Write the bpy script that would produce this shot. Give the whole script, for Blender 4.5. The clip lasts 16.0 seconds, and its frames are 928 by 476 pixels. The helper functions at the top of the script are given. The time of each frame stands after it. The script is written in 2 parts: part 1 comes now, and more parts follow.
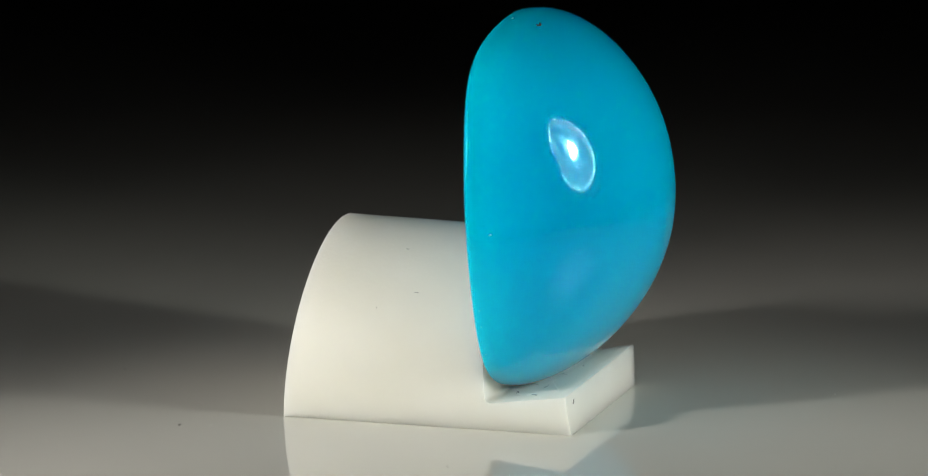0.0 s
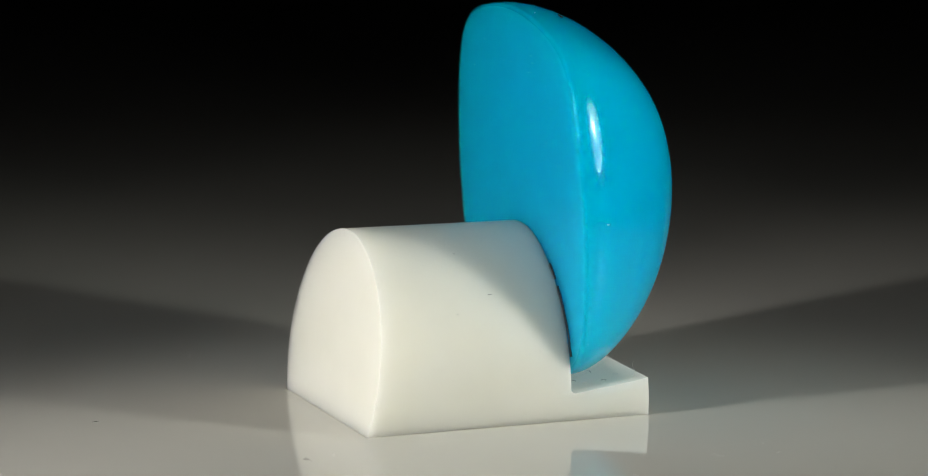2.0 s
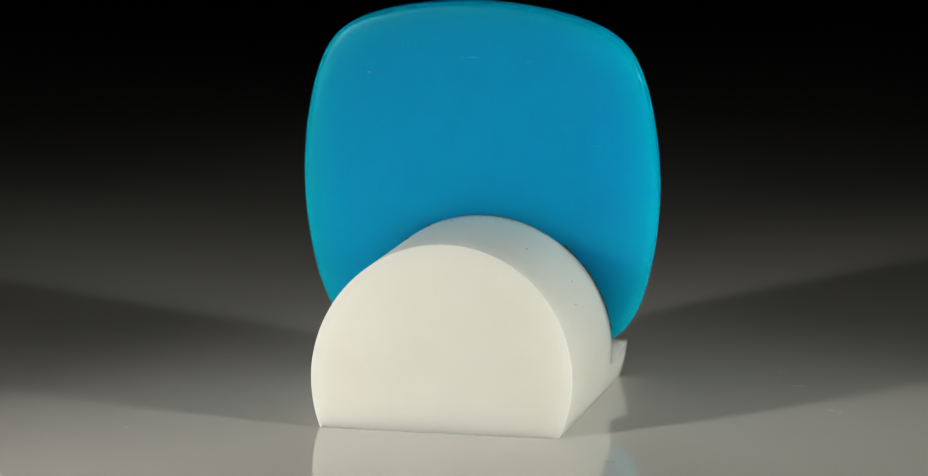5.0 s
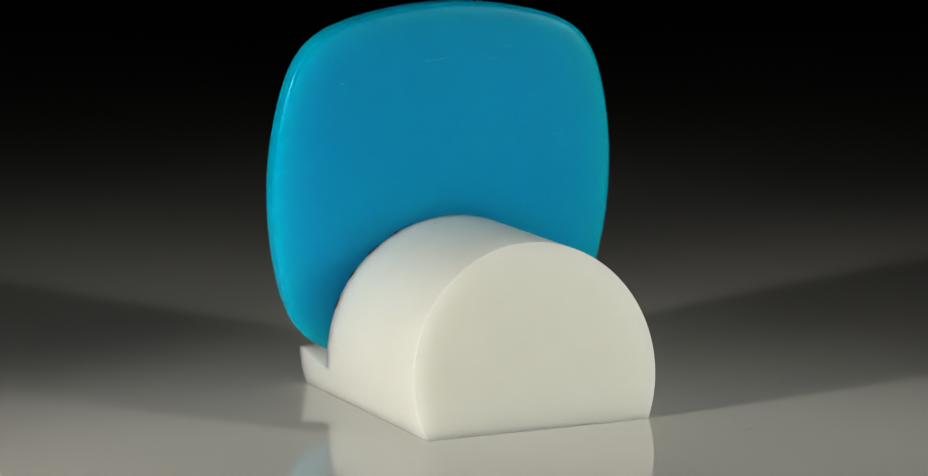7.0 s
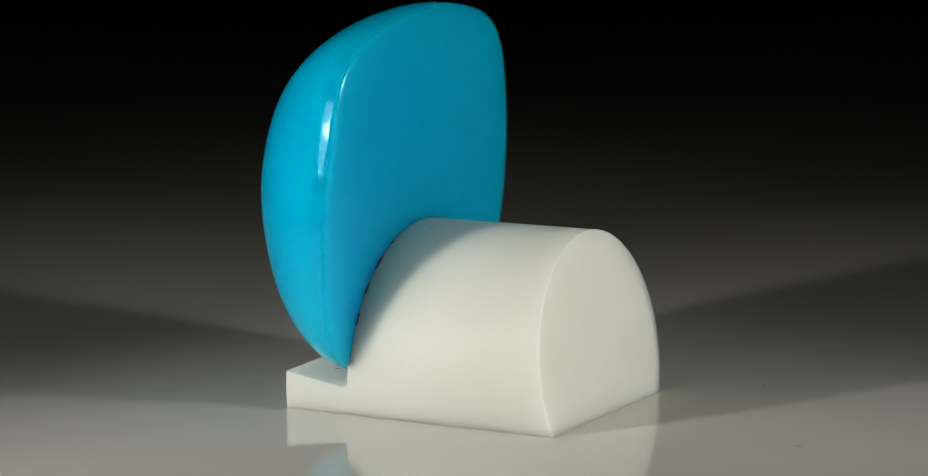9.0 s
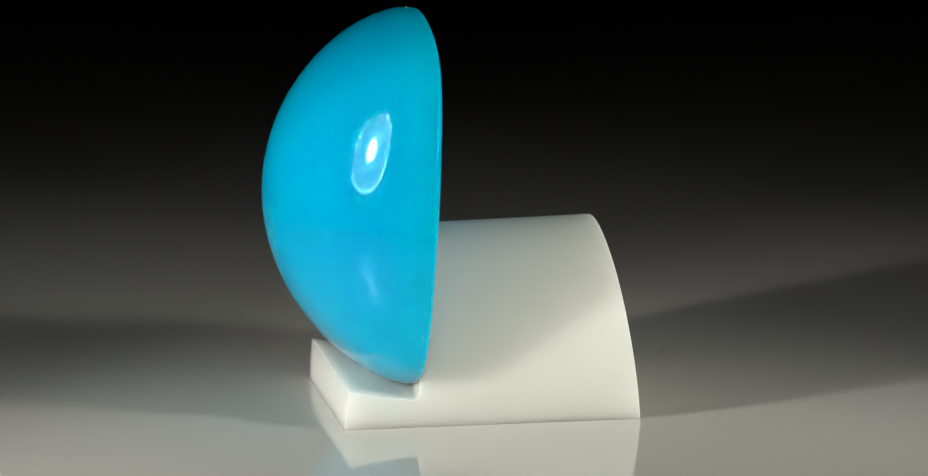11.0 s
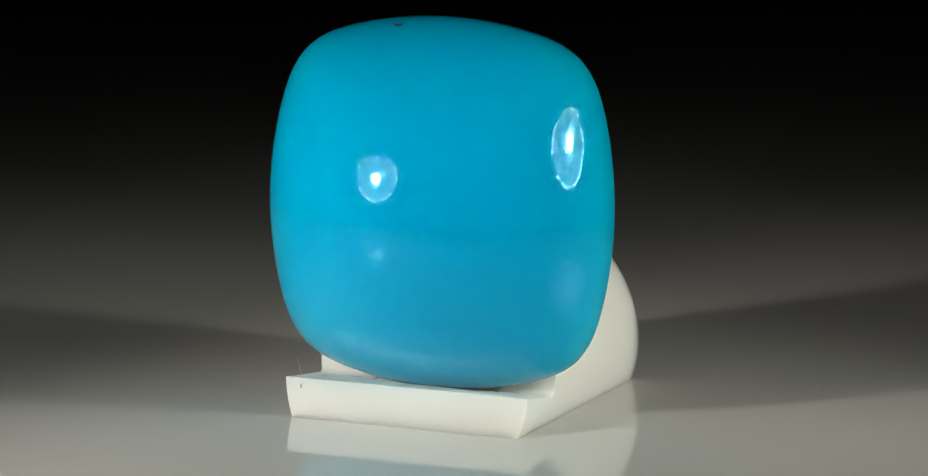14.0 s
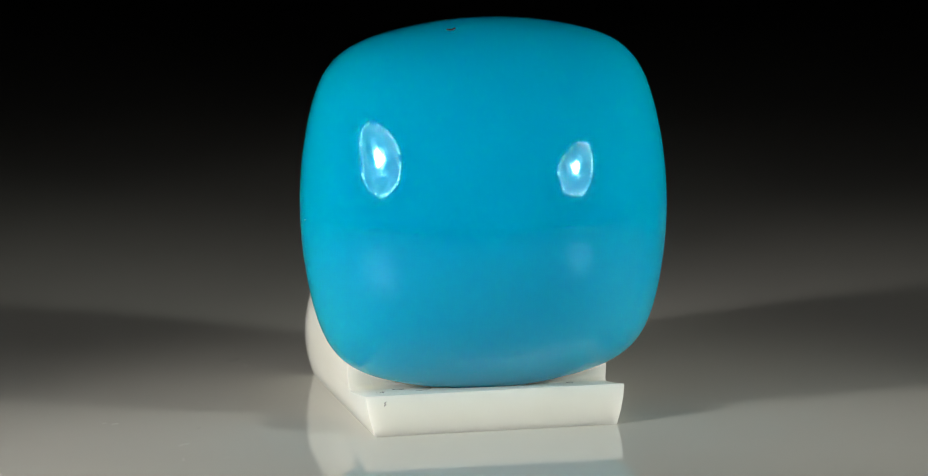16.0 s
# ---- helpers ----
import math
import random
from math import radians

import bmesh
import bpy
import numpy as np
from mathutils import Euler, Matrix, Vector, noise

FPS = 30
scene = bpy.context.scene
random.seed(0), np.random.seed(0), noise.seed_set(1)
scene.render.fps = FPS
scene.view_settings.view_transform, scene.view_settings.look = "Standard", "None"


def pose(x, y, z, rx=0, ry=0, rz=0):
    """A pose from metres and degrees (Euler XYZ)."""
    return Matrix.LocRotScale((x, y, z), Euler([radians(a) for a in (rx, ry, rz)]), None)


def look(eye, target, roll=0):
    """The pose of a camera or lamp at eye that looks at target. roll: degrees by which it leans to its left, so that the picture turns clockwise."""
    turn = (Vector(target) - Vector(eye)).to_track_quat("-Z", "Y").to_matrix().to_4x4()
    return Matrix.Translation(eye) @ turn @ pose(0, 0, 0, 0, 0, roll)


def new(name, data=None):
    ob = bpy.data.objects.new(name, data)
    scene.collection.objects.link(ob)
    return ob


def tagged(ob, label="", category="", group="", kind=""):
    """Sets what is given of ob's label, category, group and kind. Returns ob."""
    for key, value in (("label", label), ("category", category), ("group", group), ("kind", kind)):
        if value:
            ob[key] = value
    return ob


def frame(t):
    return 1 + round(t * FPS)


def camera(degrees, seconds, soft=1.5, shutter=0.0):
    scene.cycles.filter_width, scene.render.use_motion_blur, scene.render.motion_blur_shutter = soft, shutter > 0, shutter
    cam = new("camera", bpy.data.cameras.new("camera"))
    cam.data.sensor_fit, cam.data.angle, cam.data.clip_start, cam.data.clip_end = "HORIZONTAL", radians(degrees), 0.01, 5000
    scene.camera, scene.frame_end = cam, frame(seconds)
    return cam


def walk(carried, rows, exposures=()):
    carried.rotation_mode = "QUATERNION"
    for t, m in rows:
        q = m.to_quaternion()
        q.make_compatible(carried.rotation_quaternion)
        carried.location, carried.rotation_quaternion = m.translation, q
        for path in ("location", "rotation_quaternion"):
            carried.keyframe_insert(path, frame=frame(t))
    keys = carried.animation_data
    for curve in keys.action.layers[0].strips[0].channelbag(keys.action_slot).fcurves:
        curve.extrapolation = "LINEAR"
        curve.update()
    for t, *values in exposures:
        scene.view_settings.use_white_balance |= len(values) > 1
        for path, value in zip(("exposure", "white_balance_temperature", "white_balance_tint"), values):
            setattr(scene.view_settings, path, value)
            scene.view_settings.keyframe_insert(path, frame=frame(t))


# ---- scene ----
cam = camera(9.957, 16.0, soft=1.0)
cam.data.dof.use_dof = True
cam.data.dof.focus_distance = 0.2615
cam.data.dof.aperture_fstop = 56.0
EYE = pose(-0.0002, -0.26009, 0.05792, 90 - 10.8156, 0, 0)
# the camera's own metering dims a little while the white end of the stand faces it
walk(cam, [(0.0, EYE), (16.0, EYE)],
     [(0.0, 0.05), (2.5, 0.04), (3.3, 0.03), (4.2, -0.02), (6.3, -0.16), (9.2, -0.16), (11.3, 0.16), (12.5, 0.10), (14.0, 0.02), (16.0, 0.0)])

# turntable: start angle and speed in degrees
TURN_START, TURN_SPEED = -15.46, 18.76
MM = 0.001

# ---- world and lamps ----
world = bpy.data.worlds.new("dim_room")
scene.world = world
world.use_nodes = True
world.node_tree.nodes["Background"].inputs[0].default_value = (1.0, 0.96, 0.9, 1)
world.node_tree.nodes["Background"].inputs[1].default_value = 0.005

LEFT_POWER, RIGHT_POWER = 0.25, 0.158
LEFT_COLOUR, RIGHT_COLOUR = (1.0, 0.965, 0.872), (0.975, 1.0, 0.872)
LEFT_EYE, LEFT_AIM = (-0.079, -0.058, 0.034), (-0.004, -0.009, 0.0055)
LAMP_AIM = (0.001, 0.0, 0.0095)
RIGHT_EYE, RIGHT_AIM = (0.086, -0.048, 0.0355), (-0.007, 0.004, 0.008)
LEFT_ANGLE, RIGHT_ANGLE, SPOT_BLEND = 34, 34.5, 1.0


def spot(name, eye, aim, power, colour, angle):
    data = bpy.data.lights.new(name, "SPOT")
    data.energy, data.color = power, colour
    data.spot_size, data.spot_blend = radians(angle), SPOT_BLEND
    data.shadow_soft_size = 0.004
    ob = new(name, data)
    ob.matrix_world = look(eye, aim)
    return ob


spot("halogen_light", LEFT_EYE, LEFT_AIM, LEFT_POWER, LEFT_COLOUR, LEFT_ANGLE)
spot("halogen_light", RIGHT_EYE, RIGHT_AIM, RIGHT_POWER, RIGHT_COLOUR, RIGHT_ANGLE)


# ---- the stone's place (mm, degrees) and size ----
GEM_AT, GEM_TILT, GEM_YAW, GEM_ROLL = (3.21, -0.03, 10.57), 3.07, -2.72, 0.57
GEM_A, GEM_B, GEM_H, GEM_EDGE = 9.15, 9.177, 7.08, 0.54
GEM_LEAN = (0.12, 0.254)


def gem_matrix():
    """From the stone's own axes (width, height, depth of dome) to the turntable."""
    t = radians(GEM_TILT)
    stand_up = Matrix(((0, -math.sin(t), math.cos(t), 0), (1, 0, 0, 0), (0, math.cos(t), math.sin(t), 0), (0, 0, 0, 1)))
    return Matrix.Translation(GEM_AT) @ pose(0, 0, 0, 0, 0, GEM_YAW) @ stand_up @ pose(0, 0, 0, 0, 0, GEM_ROLL)


# ---- materials ----
def material(name, colour, rough=0.5, metal=0.0, **more):
    m = bpy.data.materials.new(name)
    m.use_nodes = True
    b = m.node_tree.nodes["Principled BSDF"]
    b.inputs["Base Color"].default_value = (*colour, 1)
    b.inputs["Roughness"].default_value = rough
    b.inputs["Metallic"].default_value = metal
    for key, value in more.items():
        b.inputs[key.replace("_", " ")].default_value = value
    return m, m.node_tree.nodes, m.node_tree.links, b


def noise_mix(nodes, links, scale, low, high, detail=4.0, coords="Object"):
    """A colour that wanders between low and high over noise of that scale."""
    co = nodes.new("ShaderNodeTexCoord")
    n = nodes.new("ShaderNodeTexNoise")
    n.inputs["Scale"].default_value, n.inputs["Detail"].default_value = scale, detail
    r = nodes.new("ShaderNodeValToRGB")
    r.color_ramp.elements[0].position, r.color_ramp.elements[1].position = 0.3, 0.7
    r.color_ramp.elements[0].color, r.color_ramp.elements[1].color = (*low, 1), (*high, 1)
    links.new(co.outputs[coords], n.inputs["Vector"])
    links.new(n.outputs["Fac"], r.inputs["Fac"])
    return r.outputs["Color"], n.outputs["Fac"]


def add_bump(nodes, links, b, height, strength, distance):
    bump = nodes.new("ShaderNodeBump")
    bump.inputs["Strength"].default_value, bump.inputs["Distance"].default_value = strength, distance
    links.new(height, bump.inputs["Height"])
    links.new(bump.outputs["Normal"], b.inputs["Normal"])


def make_gem():
    """Polished stone, painted a deeper blue at its back for the dimmer light there."""
    m, n, l, b = material("turquoise_stone", (0.0, 0.4, 0.65), 0.0, IOR=1.54, Subsurface_Weight=1.0,
                          Subsurface_Scale=0.011, Specular_IOR_Level=0.5, Subsurface_Anisotropy=0.8)
    b.inputs["Subsurface Radius"].default_value = (0.1, 1.0, 0.85)
    b.inputs["Specular Tint"].default_value = (0.3, 0.85, 1.0, 1)
    c, f = noise_mix(n, l, 130, (0.0, 0.395, 0.615), (0.0, 0.42, 0.652), 3)
    # the weaker light on the back is put into this darker colour
    back_shade, _ = noise_mix(n, l, 170, (0.0, 0.31, 0.535), (0.0, 0.33, 0.565), 3)
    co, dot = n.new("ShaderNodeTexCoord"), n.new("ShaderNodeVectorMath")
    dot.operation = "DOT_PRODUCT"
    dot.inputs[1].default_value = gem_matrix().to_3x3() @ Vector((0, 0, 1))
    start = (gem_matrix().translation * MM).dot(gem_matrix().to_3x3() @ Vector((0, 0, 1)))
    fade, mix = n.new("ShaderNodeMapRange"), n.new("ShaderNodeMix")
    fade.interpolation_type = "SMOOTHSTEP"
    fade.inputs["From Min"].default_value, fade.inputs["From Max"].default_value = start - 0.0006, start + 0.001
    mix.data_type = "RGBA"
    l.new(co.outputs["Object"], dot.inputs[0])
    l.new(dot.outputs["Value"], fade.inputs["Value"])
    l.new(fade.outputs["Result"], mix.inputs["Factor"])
    l.new(back_shade, mix.inputs["A"])
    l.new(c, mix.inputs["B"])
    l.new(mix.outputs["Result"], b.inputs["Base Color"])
    # the flat underside is only ground, dulled by wear; the dome is polished
    _, wear = noise_mix(n, l, 420, (0, 0, 0), (1, 1, 1), 4)
    spread, gloss = n.new("ShaderNodeMapRange"), n.new("ShaderNodeMapRange")
    spread.inputs["To Min"].default_value, spread.inputs["To Max"].default_value = 0.42, 0.52
    l.new(wear, spread.inputs["Value"])
    gloss.interpolation_type = "SMOOTHSTEP"
    gloss.inputs["From Min"].default_value, gloss.inputs["From Max"].default_value = start - 0.00050, start - 0.00034
    gloss.inputs["To Max"].default_value = 0.02
    l.new(dot.outputs["Value"], gloss.inputs["Value"])
    l.new(spread.outputs["Result"], gloss.inputs["To Min"])
    l.new(gloss.outputs["Result"], b.inputs["Roughness"])
    shine = n.new("ShaderNodeMapRange")
    shine.inputs["From Min"].default_value, shine.inputs["From Max"].default_value = start - 0.00050, start - 0.0001
    shine.inputs["To Min"].default_value, shine.inputs["To Max"].default_value = 0.2, 0.6
    l.new(dot.outputs["Value"], shine.inputs["Value"])
    l.new(shine.outputs["Result"], b.inputs["Specular IOR Level"])
    return m


def make_plastic():
    m, n, l, b = material("white_plastic", (0.8, 0.8, 0.77), 0.5, IOR=1.46, Specular_IOR_Level=0.25, Subsurface_Weight=1.0,
                          Subsurface_Scale=0.003)
    b.inputs["Subsurface Radius"].default_value = (1.0, 0.97, 0.9)
    c, f = noise_mix(n, l, 260, (0.72, 0.722, 0.655), (0.75, 0.752, 0.69), 4)
    l.new(c, b.inputs["Base Color"])
    _, f2 = noise_mix(n, l, 5200, (0, 0, 0), (1, 1, 1), 3)
    add_bump(n, l, b, f2, 0.16, 0.00003)
    return m


def make_acrylic():
    m, n, l, b = material("white_acrylic", (0.58, 0.57, 0.53), 0.055, IOR=1.47)
    c, f = noise_mix(n, l, 45, (0.61, 0.605, 0.565), (0.65, 0.64, 0.60), 5)
    l.new(c, b.inputs["Base Color"])
    return m


def plain(name, colour, rough, metal=0.0, scale=60):
    m, n, l, b = material(name, colour, rough, metal)
    c, f = noise_mix(n, l, scale, tuple(v * 0.8 for v in colour), tuple(v * 1.2 for v in colour))
    l.new(c, b.inputs["Base Color"])
    add_bump(n, l, b, f, 0.1, 0.0005)
    return m


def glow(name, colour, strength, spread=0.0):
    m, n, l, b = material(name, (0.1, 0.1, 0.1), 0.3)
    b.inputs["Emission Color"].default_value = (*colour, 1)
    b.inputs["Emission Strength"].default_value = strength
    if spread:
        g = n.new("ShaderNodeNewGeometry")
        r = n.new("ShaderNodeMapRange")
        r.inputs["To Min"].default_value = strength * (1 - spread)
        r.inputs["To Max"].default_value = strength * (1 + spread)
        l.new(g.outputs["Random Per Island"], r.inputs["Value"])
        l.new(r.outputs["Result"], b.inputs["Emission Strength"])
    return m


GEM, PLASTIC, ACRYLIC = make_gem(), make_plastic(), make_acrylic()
TABLE = plain("black_table_paint", (0.012, 0.012, 0.012), 0.6)
WALL = plain("black_board", (0.015, 0.015, 0.015), 0.85, scale=30)
CLOTH = plain("black_cloth", (0.008, 0.008, 0.008), 0.95, scale=300)
BLACK_METAL = plain("black_lamp_paint", (0.02, 0.02, 0.02), 0.4)
STEEL = plain("brushed_steel", (0.5, 0.5, 0.5), 0.3, 1.0)
LINT_DARK = plain("dark_lint", (0.02, 0.02, 0.025), 0.8)
LINT_PALE = plain("pale_lint", (0.7, 0.7, 0.68), 0.7)
# the four reflector glows emit in place of reflecting the bulb
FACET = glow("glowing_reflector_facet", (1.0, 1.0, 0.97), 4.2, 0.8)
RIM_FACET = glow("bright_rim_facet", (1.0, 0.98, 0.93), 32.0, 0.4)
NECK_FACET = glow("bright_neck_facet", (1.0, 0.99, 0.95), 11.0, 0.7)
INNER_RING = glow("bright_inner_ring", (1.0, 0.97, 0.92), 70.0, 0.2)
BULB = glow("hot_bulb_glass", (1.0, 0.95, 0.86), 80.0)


# ---- mesh helpers ----
def part(name, bm, mat, parent=None, label="", smooth=True):
    me = bpy.data.meshes.new(name)
    bm.to_mesh(me)
    bm.free()
    me.materials.append(mat)
    for p in me.polygons:
        p.use_smooth = smooth
    ob = new(name, me)
    if parent:
        ob.parent = parent
    return tagged(ob, label)


def lathe(profile, steps=64, close_top=True):
    """Rings of (radius, z) turned about z."""
    bm = bmesh.new()
    rings = []
    for r, z in profile:
        if r < 1e-7:
            rings.append([bm.verts.new((0, 0, z))])
        else:
            rings.append([bm.verts.new((r * math.cos(2 * math.pi * k / steps), r * math.sin(2 * math.pi * k / steps), z))
                          for k in range(steps)])
    for a, b in zip(rings, rings[1:]):
        for k in range(steps):
            j = (k + 1) % steps
            ring = [a[k % len(a)], a[j % len(a)], b[j % len(b)], b[k % len(b)]]
            ring = list(dict.fromkeys(ring))
            if len(ring) > 2:
                bm.faces.new(ring)
    bmesh.ops.recalc_face_normals(bm, faces=bm.faces)
    return bm


def box(size, at=(0, 0, 0), bevel=0.0):
    bm = bmesh.new()
    bmesh.ops.create_cube(bm, size=1)
    bmesh.ops.scale(bm, vec=size, verts=bm.verts)
    bmesh.ops.translate(bm, vec=at, verts=bm.verts)
    if bevel:
        bmesh.ops.bevel(bm, geom=bm.edges[:], offset=bevel, segments=3, affect="EDGES", profile=0.5)
    return bm


def tube(points, radius, sides=6):
    """A round wire along points, tapered at its ends."""
    bm = bmesh.new()
    rings = []
    for i, p in enumerate(points):
        a, b = points[max(i - 1, 0)], points[min(i + 1, len(points) - 1)]
        way = (Vector(b) - Vector(a)).normalized()
        side = way.cross(Vector((0.13, 0.21, 0.97))).normalized()
        up = side.cross(way)
        rings.append([bm.verts.new(Vector(p) + radius * (math.cos(2 * math.pi * k / sides) * side
                                                          + math.sin(2 * math.pi * k / sides) * up)) for k in range(sides)])
    for a, b in zip(rings, rings[1:]):
        for k in range(sides):
            bm.faces.new((a[k], a[(k + 1) % sides], b[(k + 1) % sides], b[k]))
    bm.faces.new(rings[0][::-1])
    bm.faces.new(rings[-1])
    bmesh.ops.recalc_face_normals(bm, faces=bm.faces)
    return bm


# ---- setting ----
def build_setting():
    """A black-lined photo box round the turntable."""
    tagged(part("floor", box((1.0, 1.12, 0.015), (0, 0.03, -0.0235), 0.001), TABLE, smooth=False),
           "matt black board under the turntable", "floor", kind="structure")
    tagged(part("ceiling", box((1.0, 1.12, 0.015), (0, 0.03, 0.6075)), WALL, smooth=False),
           "black lid of the photo box", "ceiling", kind="structure")
    for name, size, at in (("wall_north", (1.0, 0.012, 0.616), (0, 0.584, 0.292)), ("wall_south", (1.0, 0.012, 0.616), (0, -0.524, 0.292)),
                           ("wall_east", (0.012, 1.096, 0.616), (0.494, 0.03, 0.292)), ("wall_west", (0.012, 1.096, 0.616), (-0.494, 0.03, 0.292))):
        tagged(part(name, box(size, at), WALL, smooth=False), "black side wall of the photo box", "wall", kind="structure")
    # black sweep behind the turntable
    bm = bmesh.new()
    rows = []
    for k in range(25):
        a = k / 24
        if a < 0.5:
            q = a / 0.5 * math.pi / 2
            y, z = 0.36 + 0.18 * math.sin(q), -0.0145 + 0.18 * (1 - math.cos(q))
        else:
            y, z = 0.54 + 0.004 * (a - 0.5), 0.1655 + (a - 0.5) * 0.8
        rows.append([bm.verts.new((x, y, z)) for x in (-0.48, -0.16, 0.16, 0.48)])
    for a, b in zip(rows, rows[1:]):
        for k in range(3):
            bm.faces.new((a[k], a[k + 1], b[k + 1], b[k]))
    bmesh.ops.solidify(bm, geom=bm.faces[:], thickness=0.001)
    tagged(part("backdrop", bm, CLOTH), "black cloth backdrop behind the turntable", "backdrop", kind="structure")


# ---- lamps ----
def patch(bm, r0, r1, a0, a1, dish, steps=2):
    inner = [bm.verts.new((r0 * math.cos(a0 + (a1 - a0) * k / steps), r0 * math.sin(a0 + (a1 - a0) * k / steps), dish(r0)))
             for k in range(steps + 1)]
    outer = [bm.verts.new((r1 * math.cos(a0 + (a1 - a0) * k / steps), r1 * math.sin(a0 + (a1 - a0) * k / steps), dish(r1)))
             for k in range(steps + 1)]
    for k in range(steps):
        bm.faces.new((inner[k], outer[k], outer[k + 1], inner[k + 1]))


def build_lamp(eye, aim, foot, label):
    """A halogen reflector lamp on a bent arm. Its head's own axis is z."""
    lamp = tagged(new("desk_lamp"), label, "lamp", "lamps beside the turntable")
    lamp.location = foot
    head_pose = Matrix.Translation(-Vector(foot)) @ look(eye, aim) @ pose(0, 0, 0, 180, 0, 0)
    dish = lambda r: -0.0035 - 0.008 * (1 - (r / 0.0225) ** 2)

    def put(ob):
        ob.matrix_local = head_pose
        return ob
    put(part("lamp_housing", lathe([(0, -0.042), (0.012, -0.042), (0.014, -0.038), (0.0245, -0.016), (0.0255, -0.003), (0.0255, 0),
                                    (0.0235, 0), (0.0233, -0.003), (0.0225, -0.0125), (0, -0.0125)], 48), BLACK_METAL, lamp))
    # unseen hood, added to keep facet spill out of shadows and background
    put(part("spill_hood", lathe([(0.0262, -0.006), (0.0262, 0.002), (0.0196, 0.0345), (0.0189, 0.0345), (0.0253, 0.002), (0.0257, 0.0005),
                                 (0.0257, -0.006), (0.0262, -0.006)], 48), CLOTH, lamp, "added black flocked cone hood that cuts stray light"))
    # rings of small facets, each emitting its own glow for mirrored bulb light
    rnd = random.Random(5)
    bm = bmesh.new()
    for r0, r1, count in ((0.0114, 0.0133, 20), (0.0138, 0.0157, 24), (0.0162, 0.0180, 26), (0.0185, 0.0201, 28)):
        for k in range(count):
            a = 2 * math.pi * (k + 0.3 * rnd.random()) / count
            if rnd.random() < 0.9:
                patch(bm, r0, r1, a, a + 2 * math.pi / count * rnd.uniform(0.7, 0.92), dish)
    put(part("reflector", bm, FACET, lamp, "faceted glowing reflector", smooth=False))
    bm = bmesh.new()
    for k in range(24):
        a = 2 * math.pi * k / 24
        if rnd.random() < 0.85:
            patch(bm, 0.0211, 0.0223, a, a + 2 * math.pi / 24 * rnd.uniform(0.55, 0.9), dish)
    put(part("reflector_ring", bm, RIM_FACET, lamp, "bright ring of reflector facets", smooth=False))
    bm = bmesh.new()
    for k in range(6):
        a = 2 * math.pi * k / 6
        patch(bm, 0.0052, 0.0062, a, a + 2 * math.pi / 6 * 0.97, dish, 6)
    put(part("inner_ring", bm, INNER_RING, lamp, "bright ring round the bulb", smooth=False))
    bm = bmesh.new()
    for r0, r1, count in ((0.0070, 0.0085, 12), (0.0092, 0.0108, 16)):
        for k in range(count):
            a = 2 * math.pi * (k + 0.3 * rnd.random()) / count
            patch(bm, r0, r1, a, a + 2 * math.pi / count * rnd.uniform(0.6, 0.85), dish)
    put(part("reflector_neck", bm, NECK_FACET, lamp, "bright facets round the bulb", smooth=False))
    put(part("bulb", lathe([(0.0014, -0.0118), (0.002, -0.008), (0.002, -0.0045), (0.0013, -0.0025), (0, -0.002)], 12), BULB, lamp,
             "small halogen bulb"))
    back = (head_pose @ Vector((0, 0, -0.041)))
    pts = [(back * (1 - k / 12) + Vector((0, 0, 0.006)) * (k / 12)) + Vector((0, 0, 0.05 * math.sin(math.pi * k / 12))) for k in range(13)]
    part("lamp_arm", tube([tuple(p) for p in pts], 0.003, 10), STEEL, lamp)
    part("lamp_base", lathe([(0, 0), (0.045, 0), (0.045, 0.004), (0.04, 0.007), (0, 0.008)], 48), BLACK_METAL, lamp)
    return lamp


# ---- turntable, stand and stone ----
def build_turntable():
    table = tagged(new("turntable"), "round glossy white acrylic turntable with specks of lint", "turntable")
    part("disc", lathe([(0, 0), (0.298, 0), (0.2995, -0.0008), (0.3, -0.002), (0.3, -0.005), (0, -0.005)], 160), ACRYLIC, table)
    part("motor_base", lathe([(0, -0.005), (0.062, -0.005), (0.065, -0.016), (0, -0.016)], 96), BLACK_METAL, table)
    return table


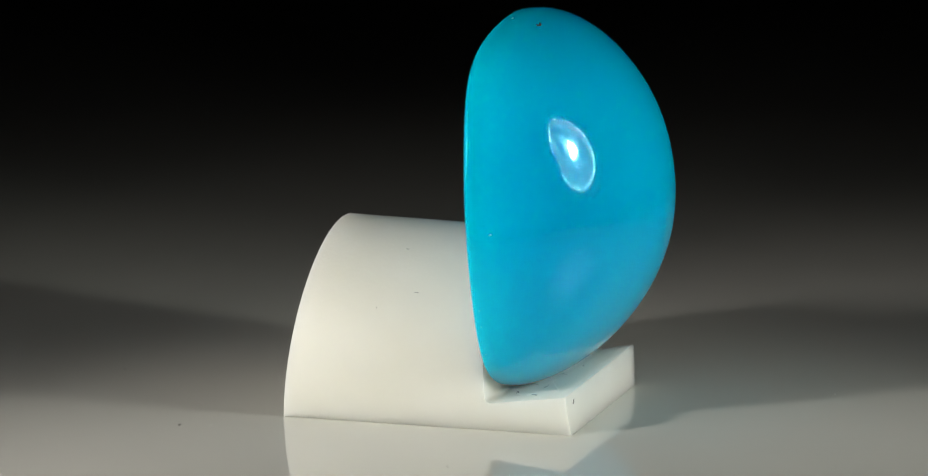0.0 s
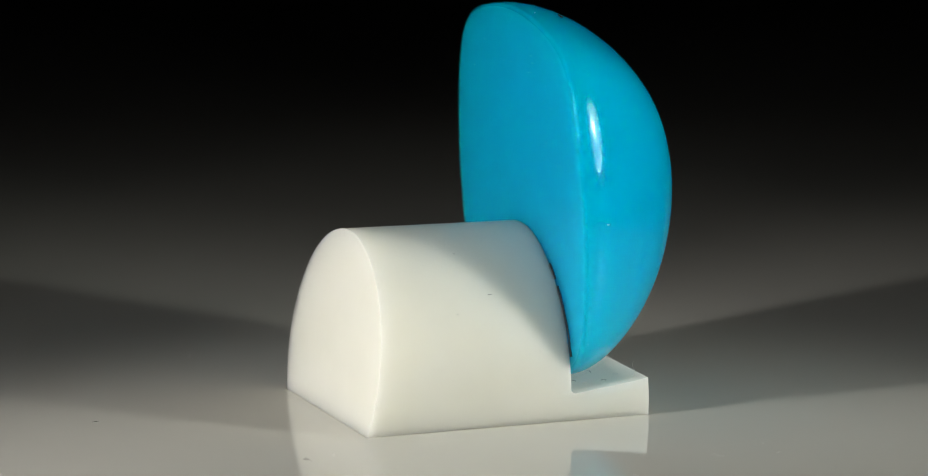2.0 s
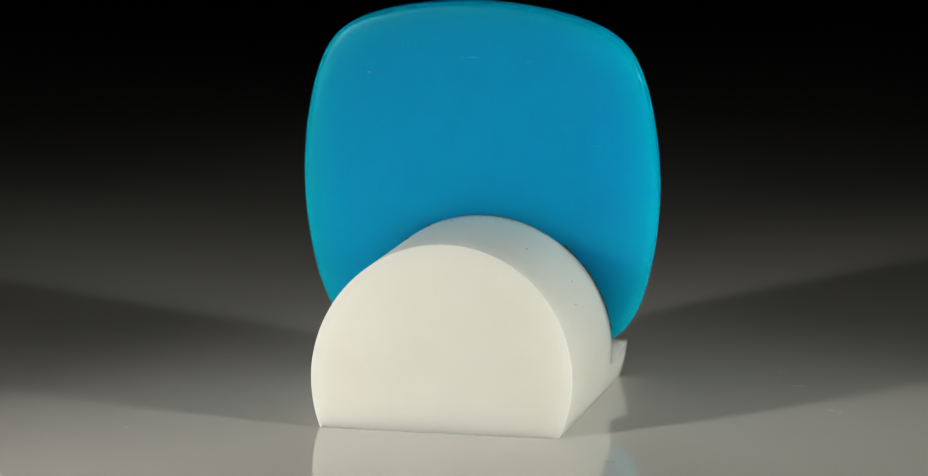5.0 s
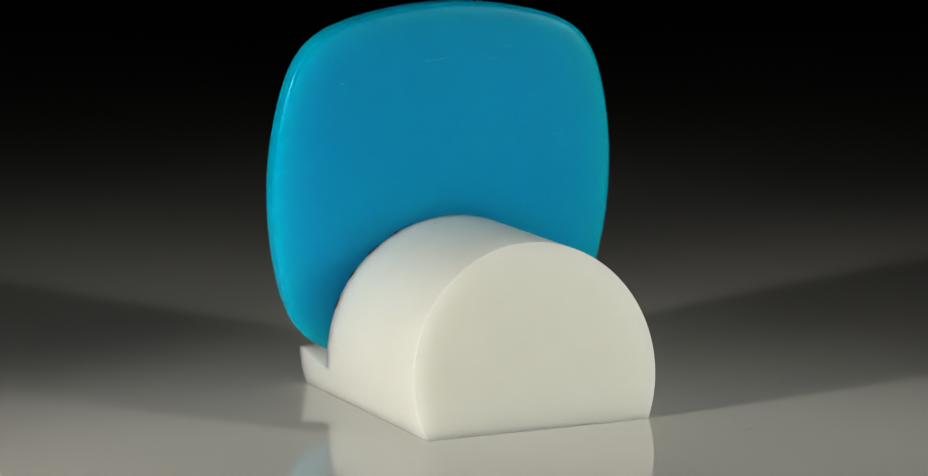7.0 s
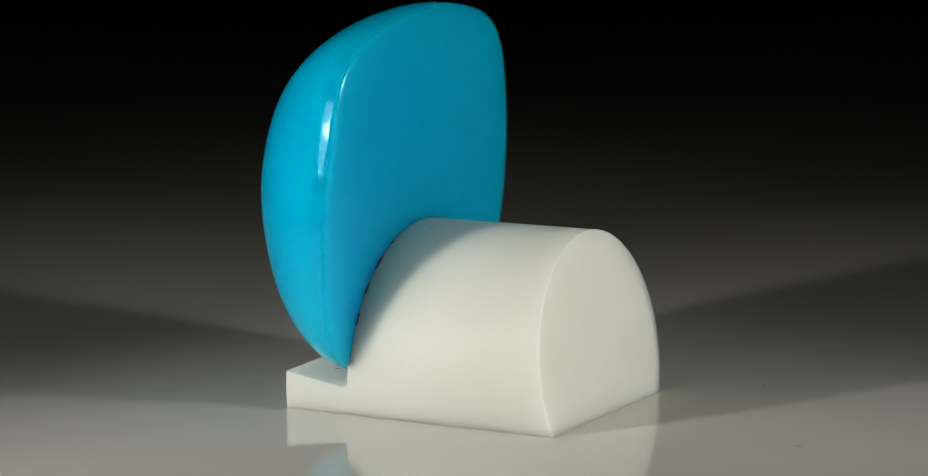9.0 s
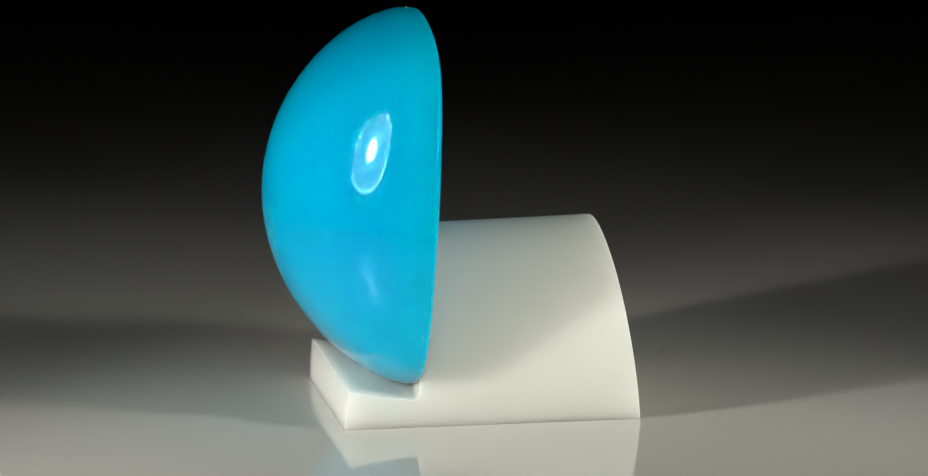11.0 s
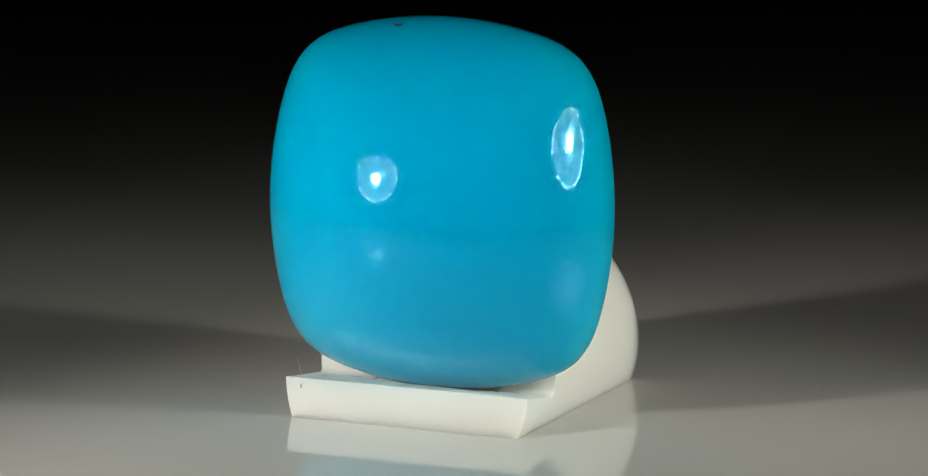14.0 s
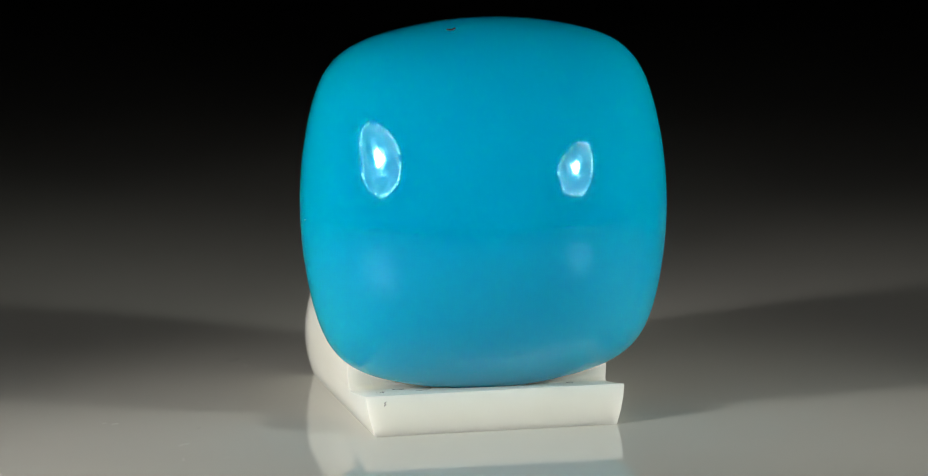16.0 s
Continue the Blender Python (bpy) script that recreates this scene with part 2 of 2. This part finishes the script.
def build_stand():
    """A plastic rod with a flat underside, cut to a seat for the stone. Built in mm along x."""
    y0, radius, z0 = -0.33, 6.40, 2.47
    bm = bmesh.new()
    bmesh.ops.create_cone(bm, cap_ends=True, segments=160, radius1=radius + 0.13, radius2=radius + 0.06, depth=40,
                          matrix=Matrix.Translation((0, y0, z0)) @ pose(0, 0, 0, 0, 91.05, 0))
    rod = bpy.data.meshes.new("rod")
    bm.to_mesh(rod)
    bm.free()
    outline = [(-7.65, -0.25), (7.13, -0.25), (6.9, 1.98)]
    cx, cz, rf = 3.44, 1.72, 0.27
    for k in range(7):
        a = math.radians(266 - k * 84 / 6)
        outline.append((cx + rf * math.cos(a), cz + rf * math.sin(a)))
    outline += [(2.66, 11), (-6.1, 11)]
    bm = bmesh.new()
    skew = [0.0, 0.0, 0.0] + [0.6] * (len(outline) - 4) + [0.0]
    near = [bm.verts.new((x - q, -12, z)) for (x, z), q in zip(outline, skew)]
    far = [bm.verts.new((x + q, 12, z)) for (x, z), q in zip(outline, skew)]
    bm.faces.new(near)
    bm.faces.new(far[::-1])
    for k in range(len(outline)):
        j = (k + 1) % len(outline)
        bm.faces.new((near[k], near[j], far[j], far[k]))
    bmesh.ops.recalc_face_normals(bm, faces=bm.faces)
    cut = bpy.data.meshes.new("cut")
    bm.to_mesh(cut)
    bm.free()
    a, b = new("rod_blank", rod), new("cut_blank", cut)
    mod = a.modifiers.new("cut", "BOOLEAN")
    mod.object, mod.operation, mod.solver = b, "INTERSECT", "EXACT"
    bev = a.modifiers.new("round", "BEVEL")
    bev.width, bev.segments, bev.limit_method, bev.angle_limit = 0.48, 5, "ANGLE", radians(32)
    done = bpy.data.meshes.new_from_object(a.evaluated_get(bpy.context.evaluated_depsgraph_get()))
    for ob in (a, b):
        bpy.data.objects.remove(ob)
    done.transform(Matrix.Scale(MM, 4) @ pose(0, 0.05, 0, 0, 0, -1.1))
    done.name = "stand"
    done.materials.clear()
    done.materials.append(PLASTIC)
    for p in done.polygons:
        p.use_smooth = True
    done.set_sharp_from_angle(angle=radians(24))
    return tagged(new("gem_stand", done), "white plastic display stand cut from a rod with a stepped seat", "stand")


def contour(s, count, square):
    """A cushion outline of size s: a circle swelled towards its corners."""
    pts = []
    for k in range(count):
        a = 2 * math.pi * k / count
        c, d = math.cos(a), math.sin(a)
        r = 1 + square * ((abs(c) ** 5.68 + abs(d) ** 5.68) ** (-1 / 5.68) - 1)
        pts.append((s * r * c, s * r * d))
    return pts


def gem_profile():
    rows = []
    soft = 0.025
    for k in range(1, 73):
        q = math.pi / 2 * k / 72
        h = math.cos(q) ** 1.311 if k < 72 else 0.0
        # near the girdle the dome stands almost upright
        low = (h - soft * (1 - math.exp(-h / soft))) / (1 - soft)
        rows.append((math.sqrt(1 - low ** 1.525), GEM_H * h))
    e = GEM_EDGE
    rows.append((1, -(e - 0.36)))
    for k in range(1, 13):
        q = math.pi / 2 * k / 12
        rows.append((1 - 0.85 * (1 - math.cos(q)) ** 1.35 / 9.0, -(e - 0.36) - 0.36 * math.sin(q)))
    for s in (0.87, 0.7, 0.5, 0.3, 0.1):
        rows.append((s, -e - 0.03 * (0.95 - s)))
    return rows


def on_dome(turn, h):
    """The place on the dome at that turn round its axis and that height over the girdle, in mm."""
    rows = gem_profile()[:72][::-1]
    near = float(np.interp(h, [row[1] for row in rows], [row[0] for row in rows]))
    u, v = contour(near, 720, 0.517 * (0.15 + 0.85 * near ** 2))[round(math.degrees(turn) * 2) % 720]
    return gem_matrix() @ Vector((GEM_A * u + GEM_LEAN[0] * h / GEM_H, GEM_B * v + GEM_LEAN[1] * h / GEM_H, h))


def build_gem():
    count = 200
    bm = bmesh.new()
    m = gem_matrix()
    rings = [[bm.verts.new(m @ Vector((*GEM_LEAN, GEM_H)))]]
    for s, h in gem_profile():
        square = 0.517 * (0.15 + 0.85 * s ** 2)
        lean = max(h, 0) / GEM_H
        rings.append([bm.verts.new(m @ Vector((GEM_A * u + GEM_LEAN[0] * lean, GEM_B * v + GEM_LEAN[1] * lean, h)))
                      for u, v in contour(s, count, square)])
    for a, b in zip(rings, rings[1:]):
        for k in range(count):
            j = (k + 1) % count
            bm.faces.new(list(dict.fromkeys((a[k % len(a)], a[j % len(a)], b[j], b[k]))))
    bm.faces.new(rings[-1])
    bmesh.ops.recalc_face_normals(bm, faces=bm.faces)
    bmesh.ops.scale(bm, vec=(MM, MM, MM), verts=bm.verts)
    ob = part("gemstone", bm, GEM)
    return tagged(ob, "polished turquoise-blue cushion cabochon leaning on the stand", "gemstone")


# ---- lint and crumbs ----
def fibre(seed, at, length, lift=0.1, way=None):
    """A curly hair of that length in mm, from a place in mm."""
    rnd = random.Random(seed)
    heading = rnd.uniform(0, 2 * math.pi) if way is None else way
    p, pts, bend = Vector(at), [], rnd.uniform(-0.5, 0.5)
    for k in range(11):
        pts.append(tuple(p * MM))
        heading += bend + rnd.uniform(-0.35, 0.35)
        p = p + Vector((math.cos(heading), math.sin(heading), lift * math.sin(math.pi * k / 10 * 1.4))) * (length / 10)
    return pts


def build_lint():
    # on the disc
    floor_lint = ((-12.0, -9.1, 0.7), (-10.6, -9.2, 0.5), (1.2, -18.3, 1.0), (2.9, -14.4, 0.25), (6.6, -16.1, 1.1), (9.3, -16.5, 0.3),
                  (-12.1, -9.4, 0.4), (9.5, -14.5, 0.35), (0.8, -18.7, 0.4), (-19.0, 2.2, 0.5), (17.5, 6.0, 0.3), (-9.5, 15.0, 0.3))
    for k, (x, y, size) in enumerate(floor_lint):
        part("lint", tube(fibre(40 + k, (x, y, 0.02), size * 0.7, 0.12), 0.000007, 5), LINT_PALE if k % 3 else LINT_DARK, turntable)
    # on the seat of the stand and round the foot of the stone
    seat = lambda x: 1.475 + (x - 3.5) * 0.148
    spots = ((5.0, -5.6, 0.9), (5.9, -5.0, 0.8), (5.6, -1.0, 0.9), (5.85, 1.2, 0.8), (4.5, 4.8, 0.9), (3.9, -4.2, 1.2), (5.4, -2.3, 0.7),
             (4.7, -3.2, 1.0), (5.0, 0.2, 0.8), (4.8, 2.6, 0.8), (5.5, 3.6, 0.6), (4.4, -5.3, 0.7), (5.2, -3.9, 1.0), (6.1, -3.4, 0.3))
    for k, (x, y, size) in enumerate(spots):
        part("lint", tube(fibre(90 + k, (x - 0.25, y, seat(x) + 0.03), size * 0.6, 0.1), 0.000009, 5), LINT_PALE if k % 5 in (1, 3, 4) else LINT_DARK, stand)
    # a hair that stands up at the corner, and a dark knot on the front face
    hair = [(6.2 + 0.12 * math.sin(0.6 * k), -6.15 - 0.05 * k, 1.88 + 0.1 * k) for k in range(10)]
    part("lint", tube([tuple(Vector(p) * MM) for p in hair], 0.000005, 5), LINT_PALE, stand)
    knot = [(6.97 + 0.02 * math.sin(2.1 * k), -5.98 + 0.05 * math.cos(1.7 * k), 1.72 - 0.035 * k) for k in range(7)]
    part("lint", tube([tuple(Vector(p) * MM) for p in knot], 0.000016, 5), LINT_DARK, stand)
    # specks on the round back of the stand
    for k, (x, turn, size) in enumerate(((1.4, 103, 0.16), (-2.2, 62, 0.3), (-1.2, 38, 0.22), (-3.0, 30, 0.12), (-0.6, 132, 0.12), (2.0, 154, 0.14))):
        q = radians(turn)
        at = (x, -0.33 - 6.49 * math.cos(q), 2.47 + 6.49 * math.sin(q))
        part("lint", tube(fibre(150 + k, at, size, 0.05), 0.00001, 5), LINT_DARK, stand)
    # dark crumbs between stone and stand, and the crack's shade drawn as dark lines
    rnd = random.Random(8)
    for side, low, high in ((-1, 8, 40), (-1, 44, 52), (1, 20, 25), (1, 34, 39), (1, 47, 54), (1, 62, 64)):
        pts = []
        for k in range(14):
            q = radians(low + (high - low) * k / 13)
            y, z = -0.33 + side * 6.47 * math.cos(q), 2.42 + 6.47 * math.sin(q)
            pts.append(tuple(Vector((3.13 - (z - 1.86) * 0.0558 + 0.05 * y + rnd.uniform(-0.03, 0.02), y + rnd.uniform(-0.02, 0.03) * side, z)) * MM))
        part("crumbs_and_shade", tube(pts, 0.00006, 6), LINT_DARK, stand)
    # on the stone
    m = gem_matrix()
    crescent = [tuple(on_dome(radians(103.0 - 0.34 * k), 1.42 + 0.12 * math.sin(math.pi * k / 8)) * MM) for k in range(9)]
    part("lint", tube(crescent, 0.00006, 6), LINT_DARK, gemstone, "dark crescent of lint")
    back = lambda u, v: m @ Vector((u, v, -GEM_EDGE - 0.03 * (0.95 - math.hypot(u, v) / 9.1)))
    for k, (u, v, size) in enumerate(((3.9, 7.0, 0.1), (2.7, 6.9, 0.06), (2.3, 6.0, 0.12), (2.9, 5.9, 0.05), (5.6, 5.4, 0.14), (-3.0, 6.6, 0.08),
                                      (-5.5, 5.0, 0.1), (-4.4, 2.9, 0.08), (1.0, 3.2, 0.05), (-6.6, 0.8, 0.1), (6.4, 1.2, 0.08), (4.7, -1.1, 0.06))):
        part("lint", tube(fibre(230 + k, back(u, v), size, 0.1, 1.57), 0.000007, 5), LINT_PALE, gemstone)
    # fine dust on the lower edge, both sides
    rnd = random.Random(33)
    rim = contour(1.0004, 720, 0.517)
    for k in range(28):
        u, v = rim[int(2 * (rnd.uniform(205, 224) if k % 2 else rnd.uniform(316, 335)))]
        at = m @ Vector((GEM_A * u, GEM_B * v, rnd.uniform(-0.2, 0.05)))
        part("lint", tube(fibre(300 + k, at, rnd.uniform(0.03, 0.1), 0.6), 0.000006, 4), LINT_PALE, gemstone)
    rnd = random.Random(21)
    for k in range(13):
        u, v = (rnd.uniform(-7.0, -4.2), rnd.uniform(2.0, 7.2)) if k % 3 else (rnd.uniform(-4.5, 4.5), rnd.uniform(6.3, 7.6))
        length, slope = rnd.uniform(0.2, 0.6), rnd.uniform(-0.25, 0.1)
        pts = [tuple(back(u + length * j / 4, v + slope * length * j / 4 + 0.01 * math.sin(j)) * MM) for j in range(5)]
        part("scratch", tube(pts, 0.000003, 4), LINT_PALE, gemstone)
    for k, (u, v, z) in enumerate(((-1.7, 9.08, 0.1), (-9.0, -0.3, 0.7), (2.6, 8.9, 0.4))):
        at = m @ Vector((u, v, z))
        part("lint", tube(fibre(200 + k, at, 0.2, 0.3), 0.000014, 5), LINT_PALE, gemstone)


build_setting()
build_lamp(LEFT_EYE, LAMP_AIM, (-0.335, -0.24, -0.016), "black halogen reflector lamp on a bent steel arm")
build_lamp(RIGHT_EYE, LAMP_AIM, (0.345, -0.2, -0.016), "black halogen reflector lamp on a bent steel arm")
turntable = build_turntable()
stand = build_stand()
gemstone = build_gem()
build_lint()


def motions():
    rows = [(k * 0.5, pose(0, 0, 0, 0, 0, TURN_START + TURN_SPEED * k * 0.5)) for k in range(33)]
    walk(turntable, rows)
    walk(stand, rows)
    walk(gemstone, rows)


motions()
